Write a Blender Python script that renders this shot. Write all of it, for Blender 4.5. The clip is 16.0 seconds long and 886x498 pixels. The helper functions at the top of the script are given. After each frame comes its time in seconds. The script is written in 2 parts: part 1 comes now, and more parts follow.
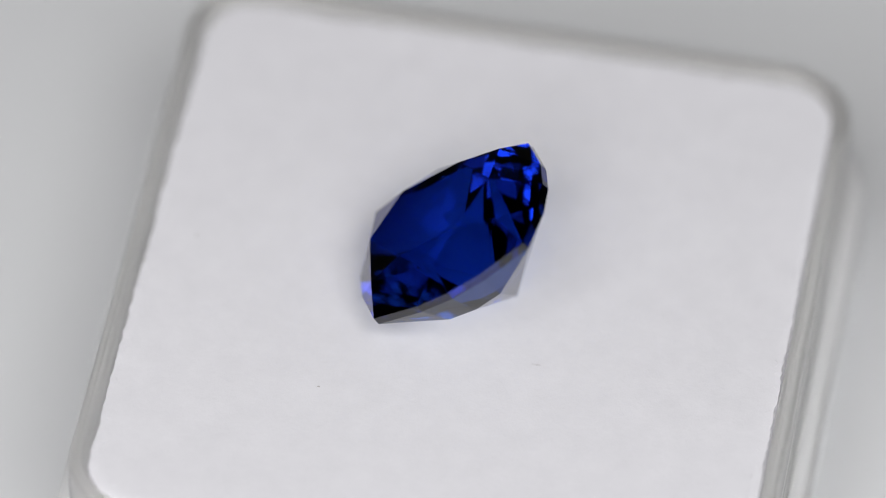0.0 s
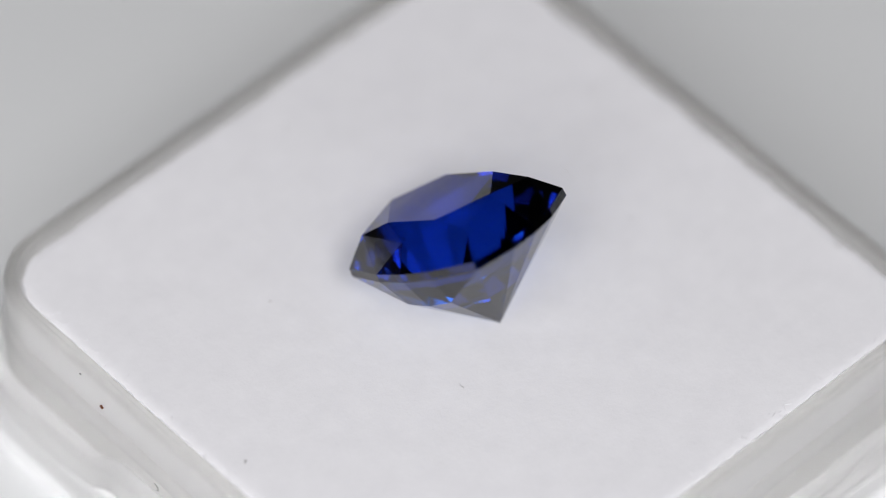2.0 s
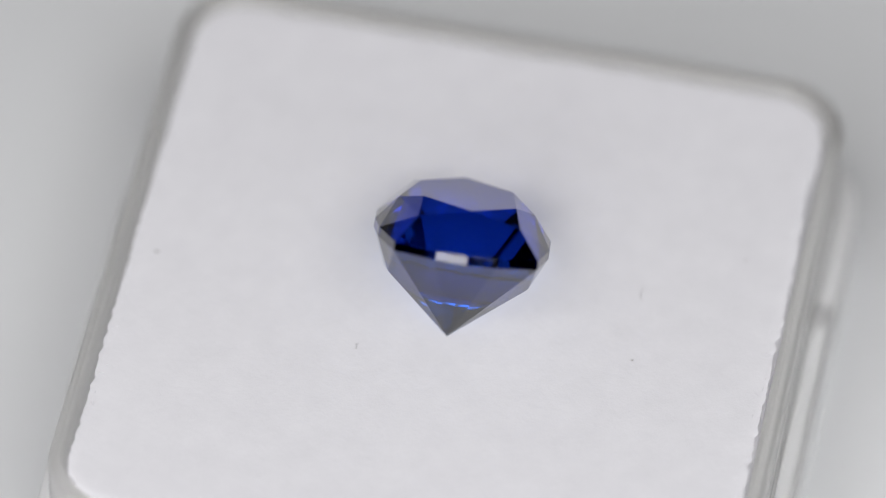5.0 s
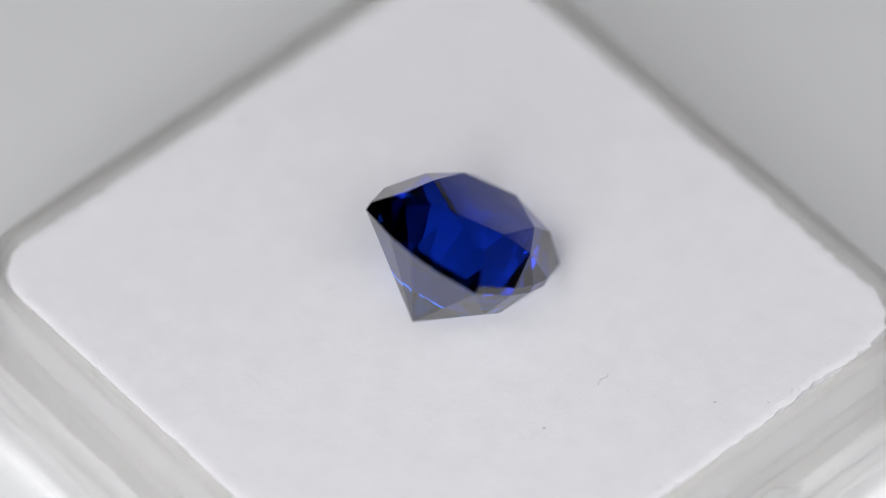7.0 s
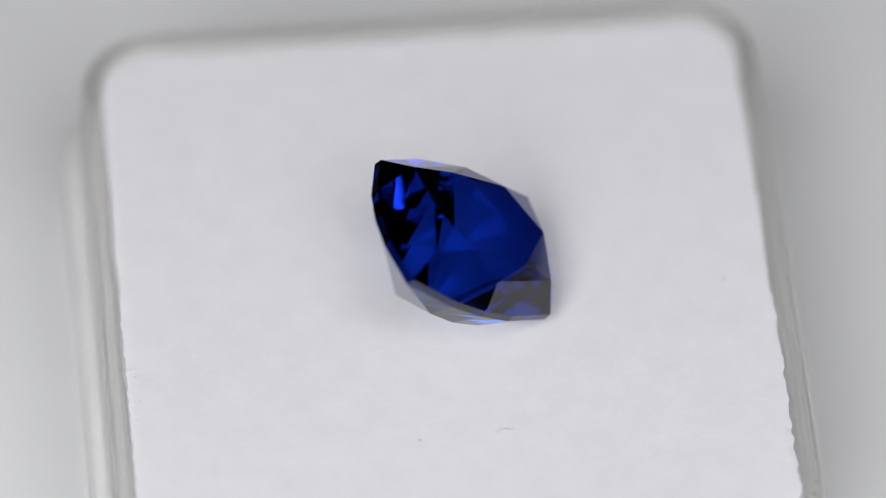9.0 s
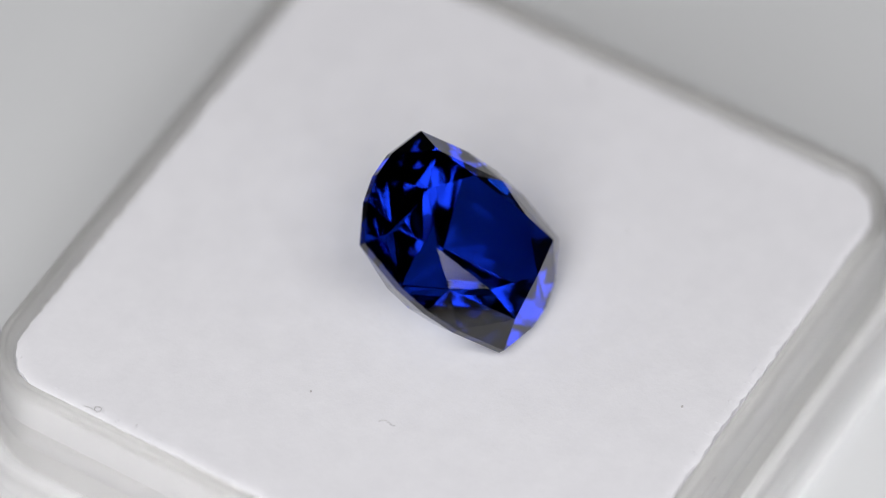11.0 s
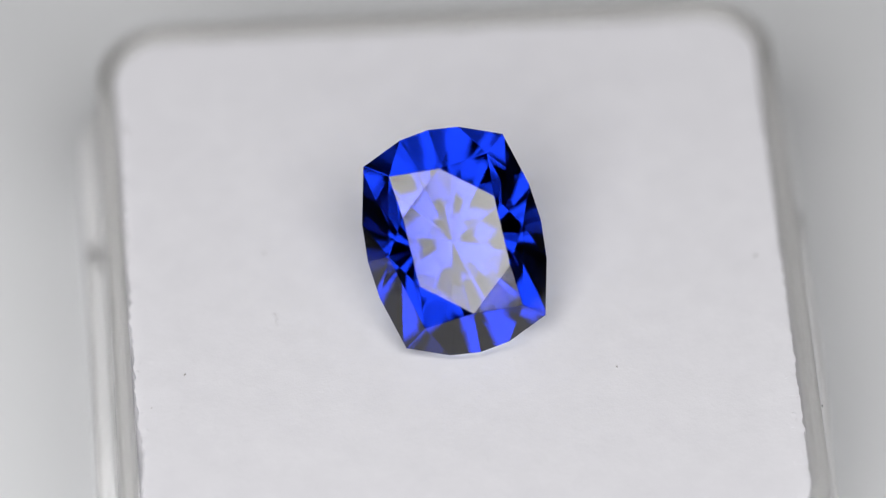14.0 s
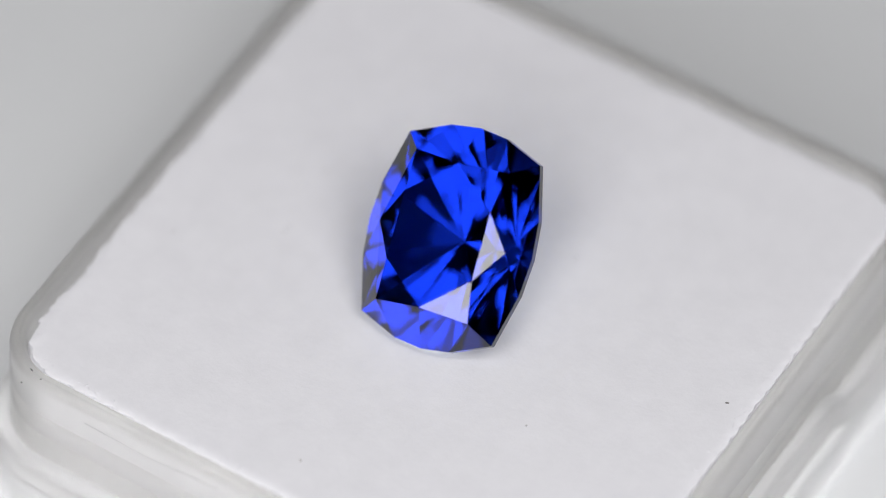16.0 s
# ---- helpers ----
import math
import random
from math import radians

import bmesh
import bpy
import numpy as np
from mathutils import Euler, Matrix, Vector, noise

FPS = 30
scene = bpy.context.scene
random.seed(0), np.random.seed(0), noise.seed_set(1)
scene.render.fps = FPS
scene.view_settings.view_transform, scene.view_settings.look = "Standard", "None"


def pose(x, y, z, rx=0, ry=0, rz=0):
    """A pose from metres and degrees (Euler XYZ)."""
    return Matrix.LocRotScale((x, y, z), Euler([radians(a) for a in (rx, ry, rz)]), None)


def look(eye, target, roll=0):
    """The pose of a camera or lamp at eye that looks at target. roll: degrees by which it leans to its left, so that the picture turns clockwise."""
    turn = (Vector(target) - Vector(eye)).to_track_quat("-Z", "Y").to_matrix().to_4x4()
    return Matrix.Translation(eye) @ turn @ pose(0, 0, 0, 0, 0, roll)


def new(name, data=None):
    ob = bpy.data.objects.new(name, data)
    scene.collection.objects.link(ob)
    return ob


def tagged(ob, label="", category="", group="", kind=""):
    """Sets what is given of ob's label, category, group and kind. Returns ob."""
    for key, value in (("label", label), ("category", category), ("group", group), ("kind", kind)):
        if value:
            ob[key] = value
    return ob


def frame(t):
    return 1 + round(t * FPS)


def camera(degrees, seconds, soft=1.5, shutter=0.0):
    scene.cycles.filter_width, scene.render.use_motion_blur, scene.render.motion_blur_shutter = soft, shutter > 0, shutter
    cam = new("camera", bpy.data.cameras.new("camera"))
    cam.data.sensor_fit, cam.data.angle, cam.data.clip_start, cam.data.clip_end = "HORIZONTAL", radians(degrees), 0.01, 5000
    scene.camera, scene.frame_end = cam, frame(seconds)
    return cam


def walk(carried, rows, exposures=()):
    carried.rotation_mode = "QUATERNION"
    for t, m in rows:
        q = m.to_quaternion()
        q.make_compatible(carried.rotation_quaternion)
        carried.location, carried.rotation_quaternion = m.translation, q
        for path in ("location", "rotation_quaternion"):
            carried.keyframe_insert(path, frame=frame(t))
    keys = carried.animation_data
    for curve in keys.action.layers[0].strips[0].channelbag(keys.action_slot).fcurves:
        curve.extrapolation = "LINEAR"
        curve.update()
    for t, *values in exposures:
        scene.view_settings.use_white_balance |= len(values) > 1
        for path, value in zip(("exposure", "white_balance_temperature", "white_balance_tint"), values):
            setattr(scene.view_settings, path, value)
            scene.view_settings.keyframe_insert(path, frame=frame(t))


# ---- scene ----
cam = camera(7.0, 16.0, soft=1.0)
EYE = Vector((-0.000568, -0.178035, 0.225190))
AHEAD = Vector((0.0, 0.624272, -0.781207))
CAM_POSE = look(EYE, EYE + AHEAD * 0.285, 1.436)
cam.data.dof.use_dof = True
cam.data.dof.focus_distance = 0.2838
cam.data.dof.aperture_fstop = 17.0
walk(cam, [(0.0, CAM_POSE), (16.0, CAM_POSE)])

MM = 0.001
RATE, SQUARE_AT, PHASE = 18.2275, 4.2, 4.034   # turntable: degrees a second, clockwise from above


def turn(t):
    return pose(0, 0, 0, 0, 0, PHASE - RATE * (t - SQUARE_AT))


# ---- light: soft panels beside, above and below the lens, in a closed grey studio ----
world = bpy.data.worlds.new("world")
scene.world = world
world.use_nodes = True
world.node_tree.nodes["Background"].inputs[0].default_value = (0.75, 0.8, 0.9, 1)
world.node_tree.nodes["Background"].inputs[1].default_value = 0.05
scene.view_settings.exposure = 0.0

PANEL_RADIANCE = 5.72
PANEL_FAR = 0.19                       # metres from the stone, square to the line of sight
LEVEL = look(EYE, EYE + AHEAD, 1.436).to_3x3()


def panel_light(left, right, low, high):
    """A soft panel beside the lens: its edges as degrees off the line from the stone to the lens."""
    x0, x1, y0, y1 = (math.tan(radians(a)) * PANEL_FAR for a in (left, right, low, high))
    data = bpy.data.lights.new("panel_light", "AREA")
    data.shape, data.size, data.size_y = "RECTANGLE", x1 - x0, y1 - y0
    data.energy, data.color = PANEL_RADIANCE * math.pi * (x1 - x0) * (y1 - y0), (1.0, 0.985, 0.985)
    ob = new("panel_light", data)
    place = Vector((0, 0, 0.003)) - AHEAD * PANEL_FAR + LEVEL @ Vector(((x0 + x1) / 2, (y0 + y1) / 2, 0))
    ob.matrix_world = Matrix.Translation(place) @ LEVEL.to_4x4()
    return ob


panel_light(4.8, 30.5, -9, 23.5)
panel_light(-30.5, -6.1, -25.6, 23)
panel_light(-6.1, 4.8, 14, 20.5)
panel_light(-6.1, 35, -23.8, -20.5)


# ---- materials ----
class Mat:
    def __init__(self, name):
        self.m = bpy.data.materials.new(name)
        self.m.use_nodes = True
        self.t = self.m.node_tree
        self.b = self.t.nodes["Principled BSDF"]

    def put(self, **kw):
        for k, v in kw.items():
            self.b.inputs[k.replace("_", " ")].default_value = v
        return self

    def node(self, kind, **kw):
        n = self.t.nodes.new(kind)
        for k, v in kw.items():
            n.inputs[k.replace("_", " ")].default_value = v
        return n

    def link(self, a, b):
        self.t.links.new(a, b)

    def coords(self):
        return self.t.nodes.new("ShaderNodeTexCoord").outputs["Object"]

    def noise(self, scale, detail=4, rough=0.55):
        n = self.node("ShaderNodeTexNoise", Scale=scale, Detail=detail, Roughness=rough)
        self.link(self.coords(), n.inputs["Vector"])
        return n.outputs["Fac"]

    def ramp(self, fac, stops):
        n = self.t.nodes.new("ShaderNodeValToRGB")
        els = n.color_ramp.elements
        els[0].position, els[0].color = stops[0][0], (*stops[0][1], 1)
        els[1].position, els[1].color = stops[-1][0], (*stops[-1][1], 1)
        for p, c in stops[1:-1]:
            e = els.new(p)
            e.color = (*c, 1)
        self.link(fac, n.inputs["Fac"])
        return n.outputs["Color"]

    def bump(self, fac, dist, strength=1.0, base=None):
        n = self.node("ShaderNodeBump", Strength=strength, Distance=dist)
        self.link(fac, n.inputs["Height"])
        if base is not None:
            self.link(base, n.inputs["Normal"])
        return n.outputs["Normal"]


def mat_pad():
    m = Mat("white_pad")
    m.put(Roughness=1.0)
    m.b.inputs["Specular IOR Level"].default_value = 0.1
    m.link(m.ramp(m.noise(700, 6, 0.7), [(0.3, (0.752, 0.752, 0.788)), (0.7, (0.797, 0.797, 0.833))]), m.b.inputs["Base Color"])
    coarse = m.bump(m.noise(700, 4), 0.00006, 0.5)
    m.link(m.bump(m.noise(5200, 3, 0.7), 0.00002, 0.6, coarse), m.b.inputs["Normal"])
    return m.m


def mat_plastic(name, colour, rough, ior):
    m = Mat(name)
    m.put(Base_Color=(*colour, 1), Roughness=rough, IOR=ior, Transmission_Weight=0.8)
    wavy = m.bump(m.noise(160, 2), 0.00012, 0.25)
    m.link(m.bump(m.noise(1500, 3), 0.00002, 0.25, wavy), m.b.inputs["Normal"])
    return m.m


def mat_sapphire(name, colour):
    m = Mat(name)
    m.put(Base_Color=(*colour, 1), Roughness=0.0, IOR=1.77, Transmission_Weight=1.0)
    return m.m


def mat_plain(name, low, high, scale, rough=0.7, bump=0.0):
    m = Mat(name)
    m.put(Roughness=rough)
    m.link(m.ramp(m.noise(scale), [(0.3, low), (0.7, high)]), m.b.inputs["Base Color"])
    if bump:
        m.link(m.bump(m.noise(scale * 8), bump, 0.5), m.b.inputs["Normal"])
    return m.m


PAD = mat_pad()
PLASTIC = mat_plastic("clear_plastic", (0.895, 0.892, 0.882), 0.28, 1.44)
# same clear plastic, darkened and dulled to take down its highlights
DIMMED_PLASTIC = mat_plastic("dimmed_clear_plastic", (0.86, 0.86, 0.862), 0.42, 1.32)
SAPPHIRE = mat_sapphire("deep_blue_sapphire", (0.002, 0.012, 0.24))
SHORT_PATH_TINT = mat_sapphire("short_path_blue_sapphire", (0.003, 0.042, 0.25))     # tint raised to stand in for light that crosses less of the stone
PLATE = mat_plain("pale_plate", (0.715, 0.73, 0.745), (0.745, 0.76, 0.775), 40, 0.6, 0.00003)
TABLE = mat_plain("dark_table_surface", (0.035, 0.035, 0.037), (0.05, 0.05, 0.053), 30, 0.7, 0.00005)
WALL = mat_plain("grey_wall_paint", (0.06, 0.063, 0.067), (0.08, 0.083, 0.088), 6, 0.9, 0.0004)
DARK_LINT = mat_plain("dark_lint", (0.42, 0.41, 0.41), (0.54, 0.53, 0.52), 3000, 0.9)
BLACK_LINT = mat_plain("black_lint", (0.14, 0.135, 0.13), (0.22, 0.21, 0.2), 3000, 0.9)
SOOT = mat_plain("black_crumb", (0.03, 0.03, 0.03), (0.06, 0.055, 0.05), 3000, 0.8)
BROWN_DUST = mat_plain("brown_dust", (0.10, 0.03, 0.015), (0.2, 0.07, 0.03), 3000, 0.9)


# ---- mesh helpers ----
def mesh_object(name, bm, material, parent=None, smooth=False):
    me = bpy.data.meshes.new(name)
    bmesh.ops.recalc_face_normals(bm, faces=bm.faces)
    bm.to_mesh(me)
    bm.free()
    me.materials.append(material)
    for p in me.polygons:
        p.use_smooth = smooth
    ob = new(name, me)
    ob.parent = parent
    return ob


def part(name, bm, material, parent, label="", smooth=False):
    ob = mesh_object(name, bm, material, parent, smooth)
    return tagged(ob, label) if label else ob


CX, CY = -0.03 * MM, -0.44 * MM     # the box's middle, off the turntable's axis


def rounded_loop(hx, hy, r, arc=10, side=24):
    """A rounded rectangle about the box's middle, counter-clockwise."""
    pts = []
    corners = ((1, 1, 0), (-1, 1, 90), (-1, -1, 180), (1, -1, 270))
    for i, (sx, sy, a0) in enumerate(corners):
        for k in range(arc + 1):
            a = radians(a0 + 90 * k / arc)
            pts.append(Vector((CX + sx * (hx - r) + r * math.cos(a), CY + sy * (hy - r) + r * math.sin(a), 0)))
        nx = corners[(i + 1) % 4]
        a = radians(nx[2])
        end = Vector((CX + nx[0] * (hx - r) + r * math.cos(a), CY + nx[1] * (hy - r) + r * math.sin(a), 0))
        start = pts[-1].copy()
        for k in range(1, side):
            pts.append(start.lerp(end, k / side))
    return pts


def catch_lift(p):
    """The ledge stands higher along the middle of the two sides where a lid snaps on."""
    along = abs(p.y - CY) / MM
    if abs(p.x - CX) < 12.5 * MM or along > 6.2:
        return 0.0
    f = min(1.0, max(0.0, (6.2 - along) / 1.6))
    return 0.9 * MM * f * f * (3 - 2 * f)


def sweep(profile, hx, hy, r, closed=True, arc=10, side=24, waver=0.0, lift=None):
    """A band round the box: profile rows are (outward, height) in millimetres."""
    bm = bmesh.new()
    rings = []
    for out, z in profile:
        loop = rounded_loop(hx + out * MM, hy + out * MM, max(r + out * MM, 0.0002), arc, side)
        ring = []
        for p in loop:
            w = noise.noise(p * 220 + Vector((z, out, 3))) * waver * MM
            ring.append(bm.verts.new((p.x + w * 0.6, p.y + w * 0.6, z * MM + w + (lift(p) if lift else 0.0))))
        rings.append(ring)
    n = len(rings[0])
    pairs = list(zip(rings, rings[1:] + rings[:1])) if closed else list(zip(rings, rings[1:]))
    for a, b in pairs:
        for i in range(n):
            j = (i + 1) % n
            bm.faces.new((a[i], a[j], b[j], b[i]))
    return bm, rings


HX, HY, RC = 13.0 * MM, 12.91 * MM, 2.1 * MM
BOX_FLOOR = -8.6     # underside of the box, mm

# ---- setting: table surface and plain studio round it ----
def slab(name, x0, x1, y0, y1, z0, z1, material, label, category):
    bm = bmesh.new()
    bmesh.ops.create_cube(bm, size=1, matrix=Matrix.Translation(((x0 + x1) / 2, (y0 + y1) / 2, (z0 + z1) / 2)) @ Matrix.Diagonal((x1 - x0, y1 - y0, z1 - z0, 1)))
    return tagged(mesh_object(name, bm, material), label, category, kind="structure")


GZ = BOX_FLOOR * MM
ROOM = 0.5
slab("ground", -ROOM, ROOM, -ROOM, ROOM, GZ - 0.04, GZ - 0.012, TABLE, "dark matt table surface under the turntable", "table surface")
slab("wall_north", -ROOM, ROOM, ROOM, ROOM + 0.04, GZ - 0.04, 0.6, WALL, "plain dark grey studio wall", "wall")
slab("wall_south", -ROOM, ROOM, -ROOM - 0.04, -ROOM, GZ - 0.04, 0.6, WALL, "plain dark grey studio wall", "wall")
slab("wall_east", ROOM, ROOM + 0.04, -ROOM - 0.04, ROOM + 0.04, GZ - 0.04, 0.6, WALL, "plain dark grey studio wall", "wall")
slab("wall_west", -ROOM - 0.04, -ROOM, -ROOM - 0.04, ROOM + 0.04, GZ - 0.04, 0.6, WALL, "plain dark grey studio wall", "wall")
slab("ceiling", -ROOM - 0.04, ROOM + 0.04, -ROOM - 0.04, ROOM + 0.04, 0.6, 0.64, WALL, "plain dark grey studio ceiling", "ceiling")


# ---- the turntable that carries the box ----
def turntable():
    bm = bmesh.new()
    n, rings = 96, []
    for r, z in ((54.0, -12.0), (54.6, -11.7), (54.6, -1.0), (54.3, -0.4), (53.6, 0.0)):
        rings.append([bm.verts.new((r * MM * math.cos(2 * math.pi * i / n), r * MM * math.sin(2 * math.pi * i / n), GZ + z * MM)) for i in range(n)])
    for a, b in zip(rings, rings[1:]):
        for i in range(n):
            bm.faces.new((a[i], a[(i + 1) % n], b[(i + 1) % n], b[i]))
    bm.faces.new(rings[0])
    bm.faces.new(rings[-1])
    return tagged(mesh_object("turntable", bm, PLATE), "pale grey matt round turntable plate under the box", "turntable")


# ---- the clear box ----
def gem_box():
    box = tagged(new("gem_box"), "clear plastic display box base with rounded corners, open on top", "box")
    # collar: thin upright wall with a rounded lip
    prof = [(0.07, -5.6), (0.07, -5.45), (0.08, 0.0), (0.095, 0.15), (0.18, 0.32), (0.27, 0.41), (0.37, 0.42), (0.42, 0.39), (0.47, 0.42), (0.55, 0.42), (0.64, 0.39), (0.73, 0.28), (0.78, 0.0), (0.785, -0.2), (0.80, -1.5), (0.765, -1.58), (0.765, -1.66), (0.80, -1.74), (0.815, -2.75), (0.775, -2.83), (0.775, -2.91), (0.82, -3.0), (0.835, -5.45), (0.84, -5.6)]
    bm, _ = sweep(prof, HX, HY, RC, True, 12, 40, 0.05)
    part("collar", bm, PLASTIC, box, "thin clear collar with a rounded lip", True)
    # flange: the ledge that a lid would rest on
    prof = [(0.9, -5.5), (0.9, -5.4), (0.9, -4.15), (0.95, -4.05), (1.05, -4.02), (1.3, -3.96), (1.48, -4.05), (1.58, -4.25), (1.59, -4.4), (1.6, -5.4), (1.6, -5.5)]
    bm, _ = sweep(prof, HX, HY, RC, True, 12, 60, 0.06, catch_lift)
    part("flange", bm, DIMMED_PLASTIC, box, "clear ledge round the box", True)
    # lower wall and floor
    prof = [(0.5, BOX_FLOOR + 1.0), (0.5, -5.65), (1.45, -5.65), (1.55, -5.8), (1.57, -6.0), (1.6, BOX_FLOOR + 0.6), (1.58, BOX_FLOOR + 0.3), (1.4, BOX_FLOOR), (1.0, BOX_FLOOR), (0.8, BOX_FLOOR + 0.3)]
    bm, _ = sweep(prof, HX, HY, RC, True, 12, 40, 0.06)
    part("lower_wall", bm, DIMMED_PLASTIC, box, "", True)
    bm, rings = sweep([(0.45, BOX_FLOOR + 0.35), (0.45, BOX_FLOOR + 1.3)], HX, HY, RC, False, 12, 40)
    bm.faces.new(rings[0])
    bm.faces.new(rings[1])
    part("floor_plate", bm, PLASTIC, box)
    for ob in box.children_recursive:
        ob.visible_shadow = False
    return box


# ---- the white pad ----
def pad_height(x, y, s):
    """Top of the pad: flat, lifted a little towards its rim, soft at the very edge."""
    z = 0.06 * max(0.0, (s - 0.5) / 0.5) ** 2 * MM
    p = Vector((x, y, 0))
    dent = math.exp(-((x - 0.0001) / 0.0013) ** 2 - ((y + 0.0016) / 0.0019) ** 2)     # pressed down under the stone
    z += (0.03 * MM * noise.noise(p * 150) + 0.008 * MM * noise.noise(p * 900)) * (1 - dent)
    z -= 0.06 * MM * max(0.0, (s - 0.965) / 0.035) ** 2.2     # worn round at the edge
    return z - 0.13 * MM * dent


def fray(p):
    """Millimetres by which the torn edge stands back from the wall, most of all round one corner."""
    near = math.exp(-((p - Vector((CX + 12.6 * MM, CY + 11.5 * MM, 0))).length / (5.5 * MM)) ** 2)
    side = 0.16 if p.x > CX + 12.5 * MM else 0.0
    ragged = 0.15 * noise.noise(p * 420 + Vector((7, 0, 0))) + 0.2 * noise.noise(p * 1900) + 0.1 * noise.noise(p * 5200)
    return max(near, side) * (0.12 + ragged) + 0.04 * noise.noise(p * 3900)


def white_pad():
    bm = bmesh.new()
    edge = rounded_loop(HX, HY, RC, 26, 190)
    mid = Vector((CX, CY, 0))
    steps = [0.04 * k for k in range(1, 22)] + [0.86 + 0.01 * k for k in range(1, 14)] + [0.994, 0.997, 0.999, 1.0]
    rings = []
    for s in steps:
        ring = []
        for p in edge:
            q = mid + (p - mid) * s
            if s > 0.95:
                f = (s - 0.95) / 0.05
                q += (p - mid).normalized() * MM * f * (0.09 * (0.5 * noise.noise(p * 500) + noise.noise(p * 2600) - 0.2) - fray(p))
            ring.append(bm.verts.new((q.x, q.y, pad_height(q.x, q.y, s))))
        rings.append(ring)
    for drop in (0.03, 0.1, 0.3, 5.0):
        rings.append([bm.verts.new((v.co.x, v.co.y, v.co.z - drop * MM)) for v in rings[-1]])
    n = len(edge)
    for a, b in zip(rings, rings[1:]):
        for i in range(n):
            bm.faces.new((a[i], a[(i + 1) % n], b[(i + 1) % n], b[i]))
    c = bm.verts.new((mid.x, mid.y, pad_height(mid.x, mid.y, 0)))
    for i in range(n):
        bm.faces.new((c, rings[0][i], rings[0][(i + 1) % n]))
    bm.faces.new(list(reversed(rings[-1])))
    pad = tagged(mesh_object("white_pad", bm, PAD, None, True), "soft white fibre pad filling the clear box", "pad")
    # loose fibres along the frayed rim
    rng = random.Random(4)
    verts, faces = [], []
    for _ in range(900):
        p = edge[rng.randrange(n)]
        if rng.random() > 0.3 + 2.5 * fray(p):
            continue
        out = (p - mid).normalized()
        along = Vector((-out.y, out.x, 0))
        base = mid + (p - mid) * rng.uniform(0.962, 0.99) + along * rng.uniform(-0.2, 0.2) * MM
        base.z = rng.uniform(0.02, 0.1) * MM
        way = (out * rng.uniform(-0.1, 1) + along * rng.uniform(-1, 1) + Vector((0, 0, rng.uniform(-0.3, 0.35)))).normalized()
        ln = rng.uniform(0.1, 0.32) * MM
        side = way.cross(Vector((0, 0, 1))).normalized() * 0.009 * MM
        up = Vector((0, 0, 0.009 * MM))
        bend = way + Vector((rng.uniform(-0.4, 0.4), rng.uniform(-0.4, 0.4), rng.uniform(-0.5, 0.1)))
        k = len(verts)
        for c, w in ((base, 1.0), (base + way * ln * 0.5, 0.9), (base + way * ln * 0.5 + bend * ln * 0.5, 0.4)):
            verts += [tuple(c + side * w), tuple(c - side * w), tuple(c + up * w * 1.6)]
        for q in (0, 3):
            for a, b in ((0, 1), (1, 2), (2, 0)):
                faces.append((k + q + a, k + q + b, k + q + 3 + b, k + q + 3 + a))
    me = bpy.data.meshes.new("rim_fuzz")
    me.from_pydata(verts, [], faces)
    me.materials.append(PAD)
    fibres = tagged(new("rim_fuzz", me), "fine white fuzz along the frayed rim", kind="stuff")
    fibres.parent = pad
    return pad


# ---- the stone ----
GEM = Matrix(((-0.9828, 0.1842, 0.0094, 0.000150), (-0.1380, -0.7679, 0.6255, 0.000188), (0.1224, 0.6135, 0.7802, 0.003169), (0, 0, 0, 1)))
CORNER, SHORT, LONG = (2.806, 3.657), (1.189, 4.328), (3.369, 1.498)
GIRDLE = [CORNER, SHORT, (0, 4.478), LONG, (3.493, 0)]


def facets(name, bm, chosen, material, parent, label=""):
    """One zone of the stone's faces as a mesh of its own, on the very same corners."""
    verts = sorted({v for f in chosen for v in f.verts}, key=lambda v: v.index)
    at = {v: i for i, v in enumerate(verts)}
    me = bpy.data.meshes.new(name)
    me.from_pydata([tuple(v.co) for v in verts], [], [[at[v] for v in f.verts] for f in chosen])
    me.materials.append(material)
    ob = new(name, me)
    ob.parent = parent
    return tagged(ob, label) if label else ob


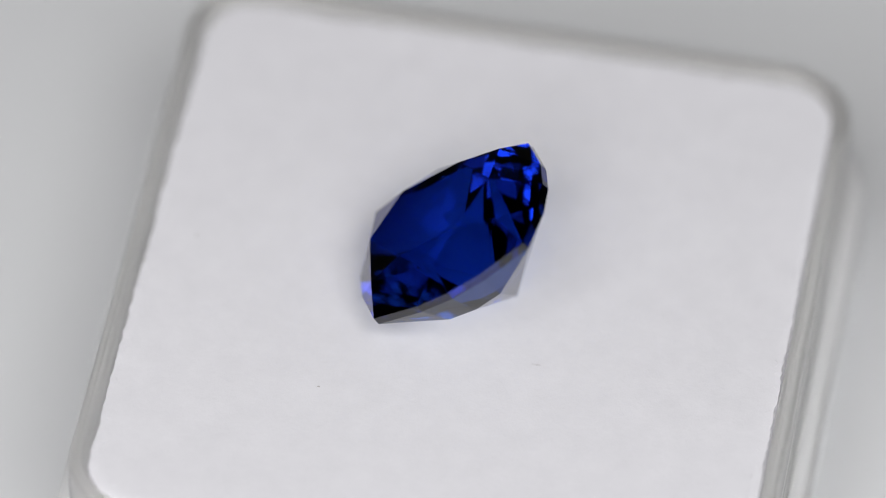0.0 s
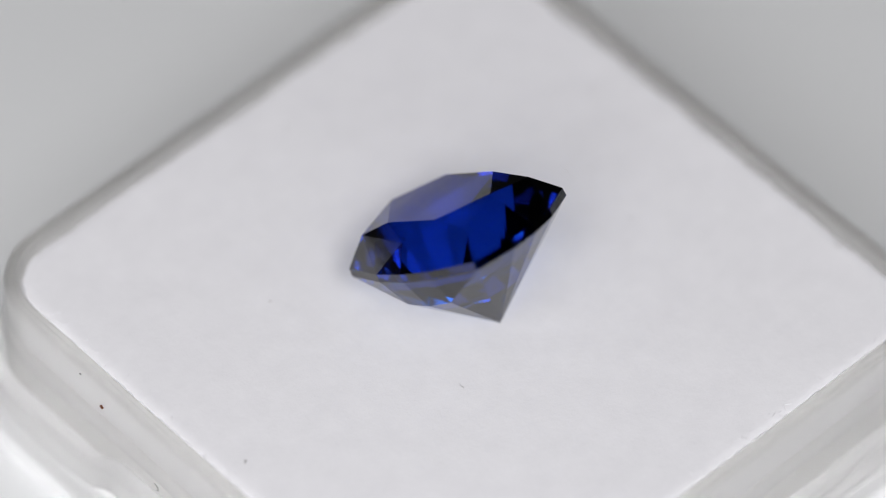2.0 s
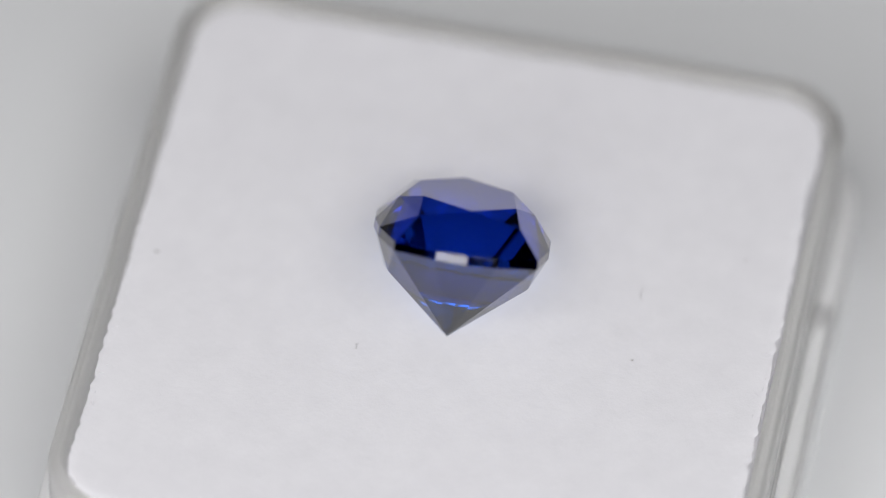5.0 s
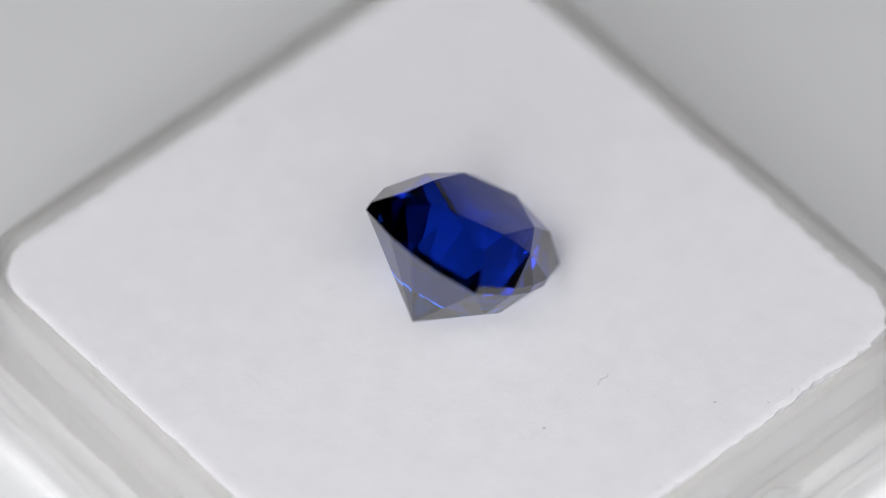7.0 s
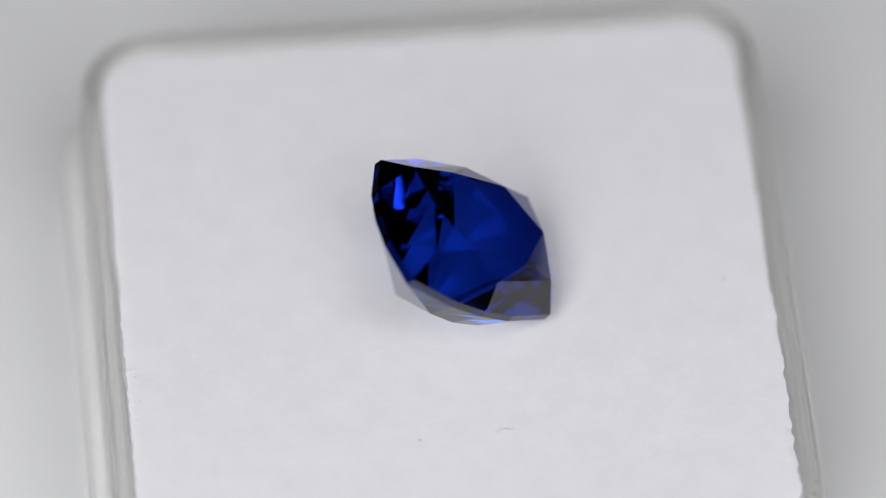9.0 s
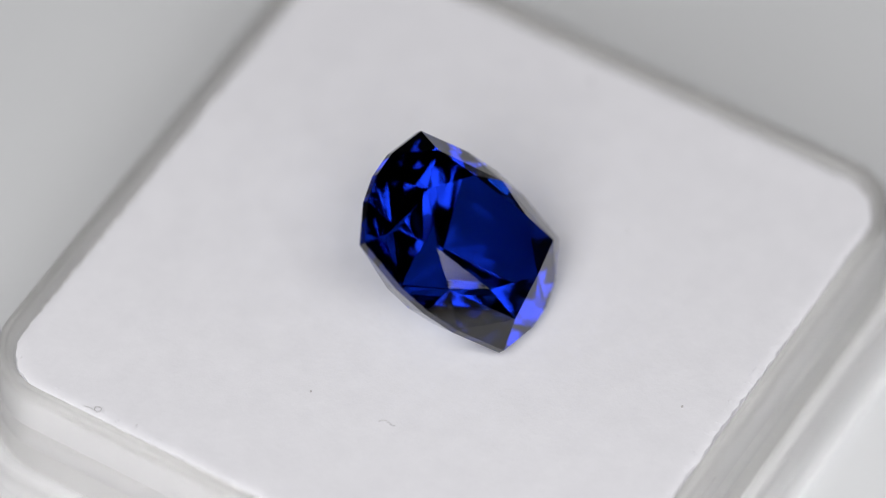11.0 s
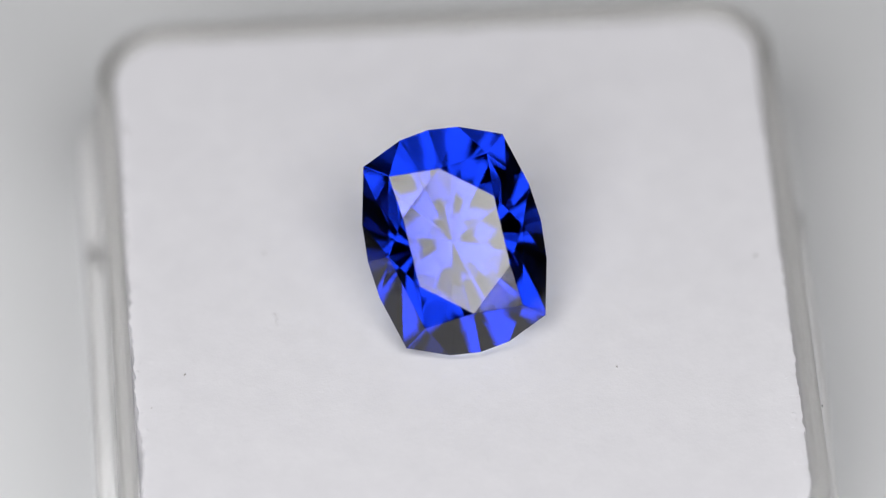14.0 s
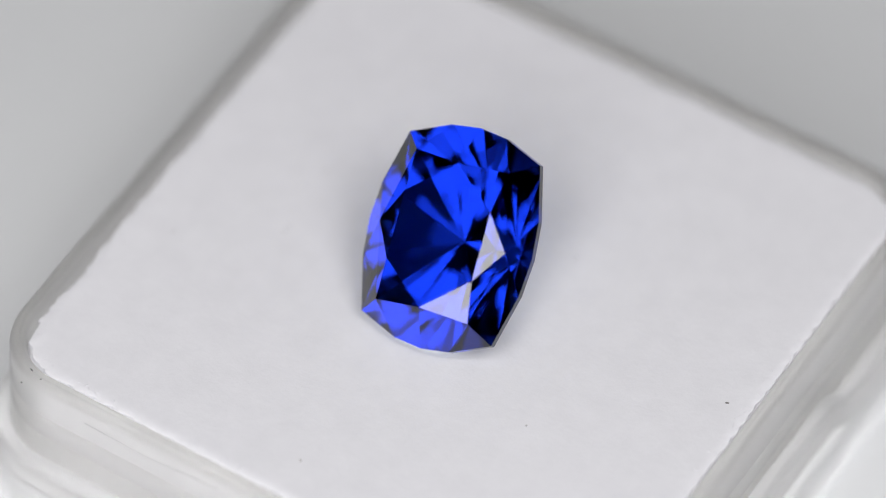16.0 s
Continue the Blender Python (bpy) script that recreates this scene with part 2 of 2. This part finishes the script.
def sapphire():
    pts = set()

    def add(x, y, z):
        for sx in (1, -1):
            for sy in (1, -1):
                pts.add((round(sx * x, 4) + 0.0, round(sy * y, 4) + 0.0, z))

    for x, y in GIRDLE:                  # upper and lower girdle edge
        add(x, y, 0.178)
        add(x * 1.003, y * 1.003, -0.17)
    add(0, 2.913, 1.629)                 # six-sided table
    add(1.833, 1.380, 1.629)
    add(1.974, 3.054, 1.21)             # crown corners
    add(2.70, 0, 1.16)                 # crown sides
    for (x, y), f, z in ((LONG, 0.825, -1.57), ((3.493, 0), 0.822, -1.65)):   # break in the long sides of the pavilion
        add(x * f, y * f, z)
    add(0, 0, -4.181)                    # culet
    bm = bmesh.new()
    vs = [bm.verts.new(Vector(p) * MM) for p in sorted(pts)]
    bmesh.ops.convex_hull(bm, input=vs)
    bmesh.ops.dissolve_limit(bm, angle_limit=radians(0.4), verts=bm.verts, edges=bm.edges)
    bmesh.ops.recalc_face_normals(bm, faces=bm.faces)
    bm.verts.index_update()
    bm.normal_update()
    zone = {"table": [], "star": [], "corner": [], "crown": [], "girdle": [], "pavilion": []}
    for f in bm.faces:
        top, low = max(v.co.z for v in f.verts), min(v.co.z for v in f.verts)
        kind = "table" if f.normal.z > 0.9999 else "girdle" if top < 0.2 * MM and low > -0.2 * MM else "pavilion" if low <= 0 else "star" if low > 1.1 * MM else "corner" if any(abs(v.co.y) > 3.6 * MM and abs(v.co.x) > 2.7 * MM for v in f.verts) else "crown"
        zone[kind].append(f)
    stone = tagged(new("sapphire"), "deep blue faceted cushion-cut sapphire lying tilted on white pad", "gemstone")
    crown = facets("crown", bm, zone["crown"], SAPPHIRE, stone)
    facets("table_facet", bm, zone["table"], SAPPHIRE, crown, "six-sided flat top facet")
    for f in zone["star"]:
        facets("star_facet", bm, [f], SAPPHIRE, crown)
    for f in zone["corner"]:
        facets("corner_facet", bm, [f], SAPPHIRE, crown)
    facets("girdle", bm, zone["girdle"], SAPPHIRE, stone, "thin polished rim between crown and pavilion")
    pavilion = facets("pavilion", bm, zone["pavilion"], SHORT_PATH_TINT, stone)
    crown.visible_shadow = pavilion.visible_shadow = False      # clear stone: light passes on to the pad
    bm.free()
    return stone


# ---- dust and hairs on the pad ----
def speck(x, y, z, length, width, heading, material, label, name="lint_speck"):
    bm = bmesh.new()
    bmesh.ops.create_icosphere(bm, subdivisions=2, radius=0.5 * MM)
    for v in bm.verts:
        v.co *= 1 + 0.35 * noise.noise(v.co * 2500 + Vector((x, y, 0)))
        v.co = Vector((v.co.x * length, v.co.y * width, v.co.z * width * 0.7))
    ob = tagged(mesh_object(name, bm, material, None, True), label, "lint", "specks on the pad")
    return ob, pose(x * MM, y * MM, z * MM, 0, 0, heading)


def hair(x, y, z, points, thick, heading, material, label):
    bm = bmesh.new()
    rings = []
    way = [Vector((a * MM, b * MM, c * MM)) for a, b, c in points]
    fine = []
    for i in range(len(way) - 1):
        p0, p1, p2, p3 = way[max(i - 1, 0)], way[i], way[i + 1], way[min(i + 2, len(way) - 1)]
        for k in range(5):
            u = k / 5
            fine.append(0.5 * (2 * p1 + (p2 - p0) * u + (2 * p0 - 5 * p1 + 4 * p2 - p3) * u * u + (3 * p1 - p0 - 3 * p2 + p3) * u ** 3))
    fine.append(way[-1])
    for i, p in enumerate(fine):
        d = (fine[min(i + 1, len(fine) - 1)] - fine[max(i - 1, 0)]).normalized()
        side = d.cross(Vector((0, 0, 1))).normalized()
        up = side.cross(d)
        rings.append([bm.verts.new(p + (side * math.cos(a) + up * math.sin(a)) * thick * MM) for a in (0, 1.26, 2.51, 3.77, 5.03)])
    for a, b in zip(rings, rings[1:]):
        for i in range(5):
            bm.faces.new((a[i], a[(i + 1) % 5], b[(i + 1) % 5], b[i]))
    bm.faces.new(rings[0])
    bm.faces.new(rings[-1])
    ob = tagged(mesh_object("hair_fibre", bm, material, None, True), label, "fibre")
    return ob, pose(x * MM, y * MM, z * MM, 0, 0, heading)


MOVING = [(turntable(), Matrix.Identity(4)), (gem_box(), Matrix.Identity(4)), (white_pad(), Matrix.Identity(4)), (sapphire(), GEM)]
LINT = "tiny dark lint speck on the white pad"
for x, y, ln, wd, hd, stuff in ((10.97, 3.75, 0.12, 0.06, 60, DARK_LINT), (7.5, -2.15, 0.09, 0.07, 10, DARK_LINT), (-5.98, 4.4, 0.10, 0.06, 100, DARK_LINT),
                                (-12.0, -0.82, 0.17, 0.07, 20, BLACK_LINT), (0.5, 10.6, 0.12, 0.10, 0, DARK_LINT), (12.35, 5.31, 0.07, 0.04, 30, DARK_LINT)):
    MOVING.append(speck(x, y, 0.06, ln, wd, hd, stuff, LINT))
MOVING.append(hair(7.24, 1.23, 0.02, [(0.11, -0.37, 0.02), (-0.00, -0.21, 0.06), (-0.06, -0.06, 0.02), (-0.00, 0.09, 0.06), (-0.00, 0.21, 0.02), (-0.04, 0.34, 0.06)], 0.006, 0, DARK_LINT, "fine curled grey hair on the white pad"))
MOVING.append(hair(-3.25, -3.80, 0.02, [(0.03, 0.19, 0.02), (-0.04, 0.00, 0.06), (0.03, -0.03, 0.02), (-0.02, -0.15, 0.06)], 0.006, 0, DARK_LINT, "short grey fibre on the white pad"))


dust, at = speck(-13.86, 5.54, -0.95, 0.22, 0.13, 70, BROWN_DUST, "tiny reddish-brown grain stuck on the clear collar", "dust_grain")
MOVING.append((tagged(dust, category="dust grain", group="grains on the box"), at))
for x, y, z, ln, wd, hd in ((-13.86, 6.78, -0.03, 0.10, 0.05, 80), (11.77, 13.3, 0.03, 0.08, 0.06, 0)):
    grain, at = speck(x, y, z, ln, wd, hd, BLACK_LINT, "tiny dark grain stuck on the clear collar", "dust_grain")
    MOVING.append((tagged(grain, category="dust grain", group="grains on the box"), at))
for x, y, ln, hd in ((11.04, 13.0, 0.08, 60), (11.6, 12.82, 0.18, -20)):
    grain, at = speck(x, y, 0.42, ln, 0.045, hd, SOOT, "small black crumb caught on the clear lip", "dust_grain")
    MOVING.append((tagged(grain, category="dust grain", group="crumbs at the torn corner"), at))
MOVING.append(hair(-13.90, 2.32, -3.0, [(0.0, 0.11, 0.12), (-0.02, 0.0, 0.16), (-0.02, -0.12, 0.06), (-0.02, -0.13, -0.1), (0.0, -0.02, -0.16)], 0.02, 0, DARK_LINT, "short curled fibre stuck on the clear collar"))
# scratch-like line on the collar, built as a thin fibre
MOVING.append(hair(5.70, 13.31, -0.5, [(3.1, 0, 0.02), (1.65, 0.01, -0.02), (0.0, 0.01, -0.06), (-1.65, 0.01, 0.14), (-3.1, 0, 0.22)], 0.008, 0, DARK_LINT, "long fine dark line along the clear collar"))
MOVING.append(hair(12.66, -8.73, 0.10, [(0.13, 0.0, 0), (0.09, 0.1, 0.03), (-0.02, 0.14, 0.05), (-0.12, 0.07, 0.03), (-0.12, -0.06, 0), (-0.02, -0.14, 0.03), (0.1, -0.1, 0.05), (0.14, -0.02, 0.06), (0.1, -0.3, 0.03), (0.14, -0.6, 0.0)], 0.012, 0, DARK_LINT, "small looped grey fibre at the pad's edge"))
MOVING.append(speck(0.75, -12.3, 0.0, 0.07, 0.05, 0, DARK_LINT, LINT))


def motions():
    for ob, basis in MOVING:
        walk(ob, [(k * 0.25, turn(k * 0.25) @ basis) for k in range(65)])


motions()
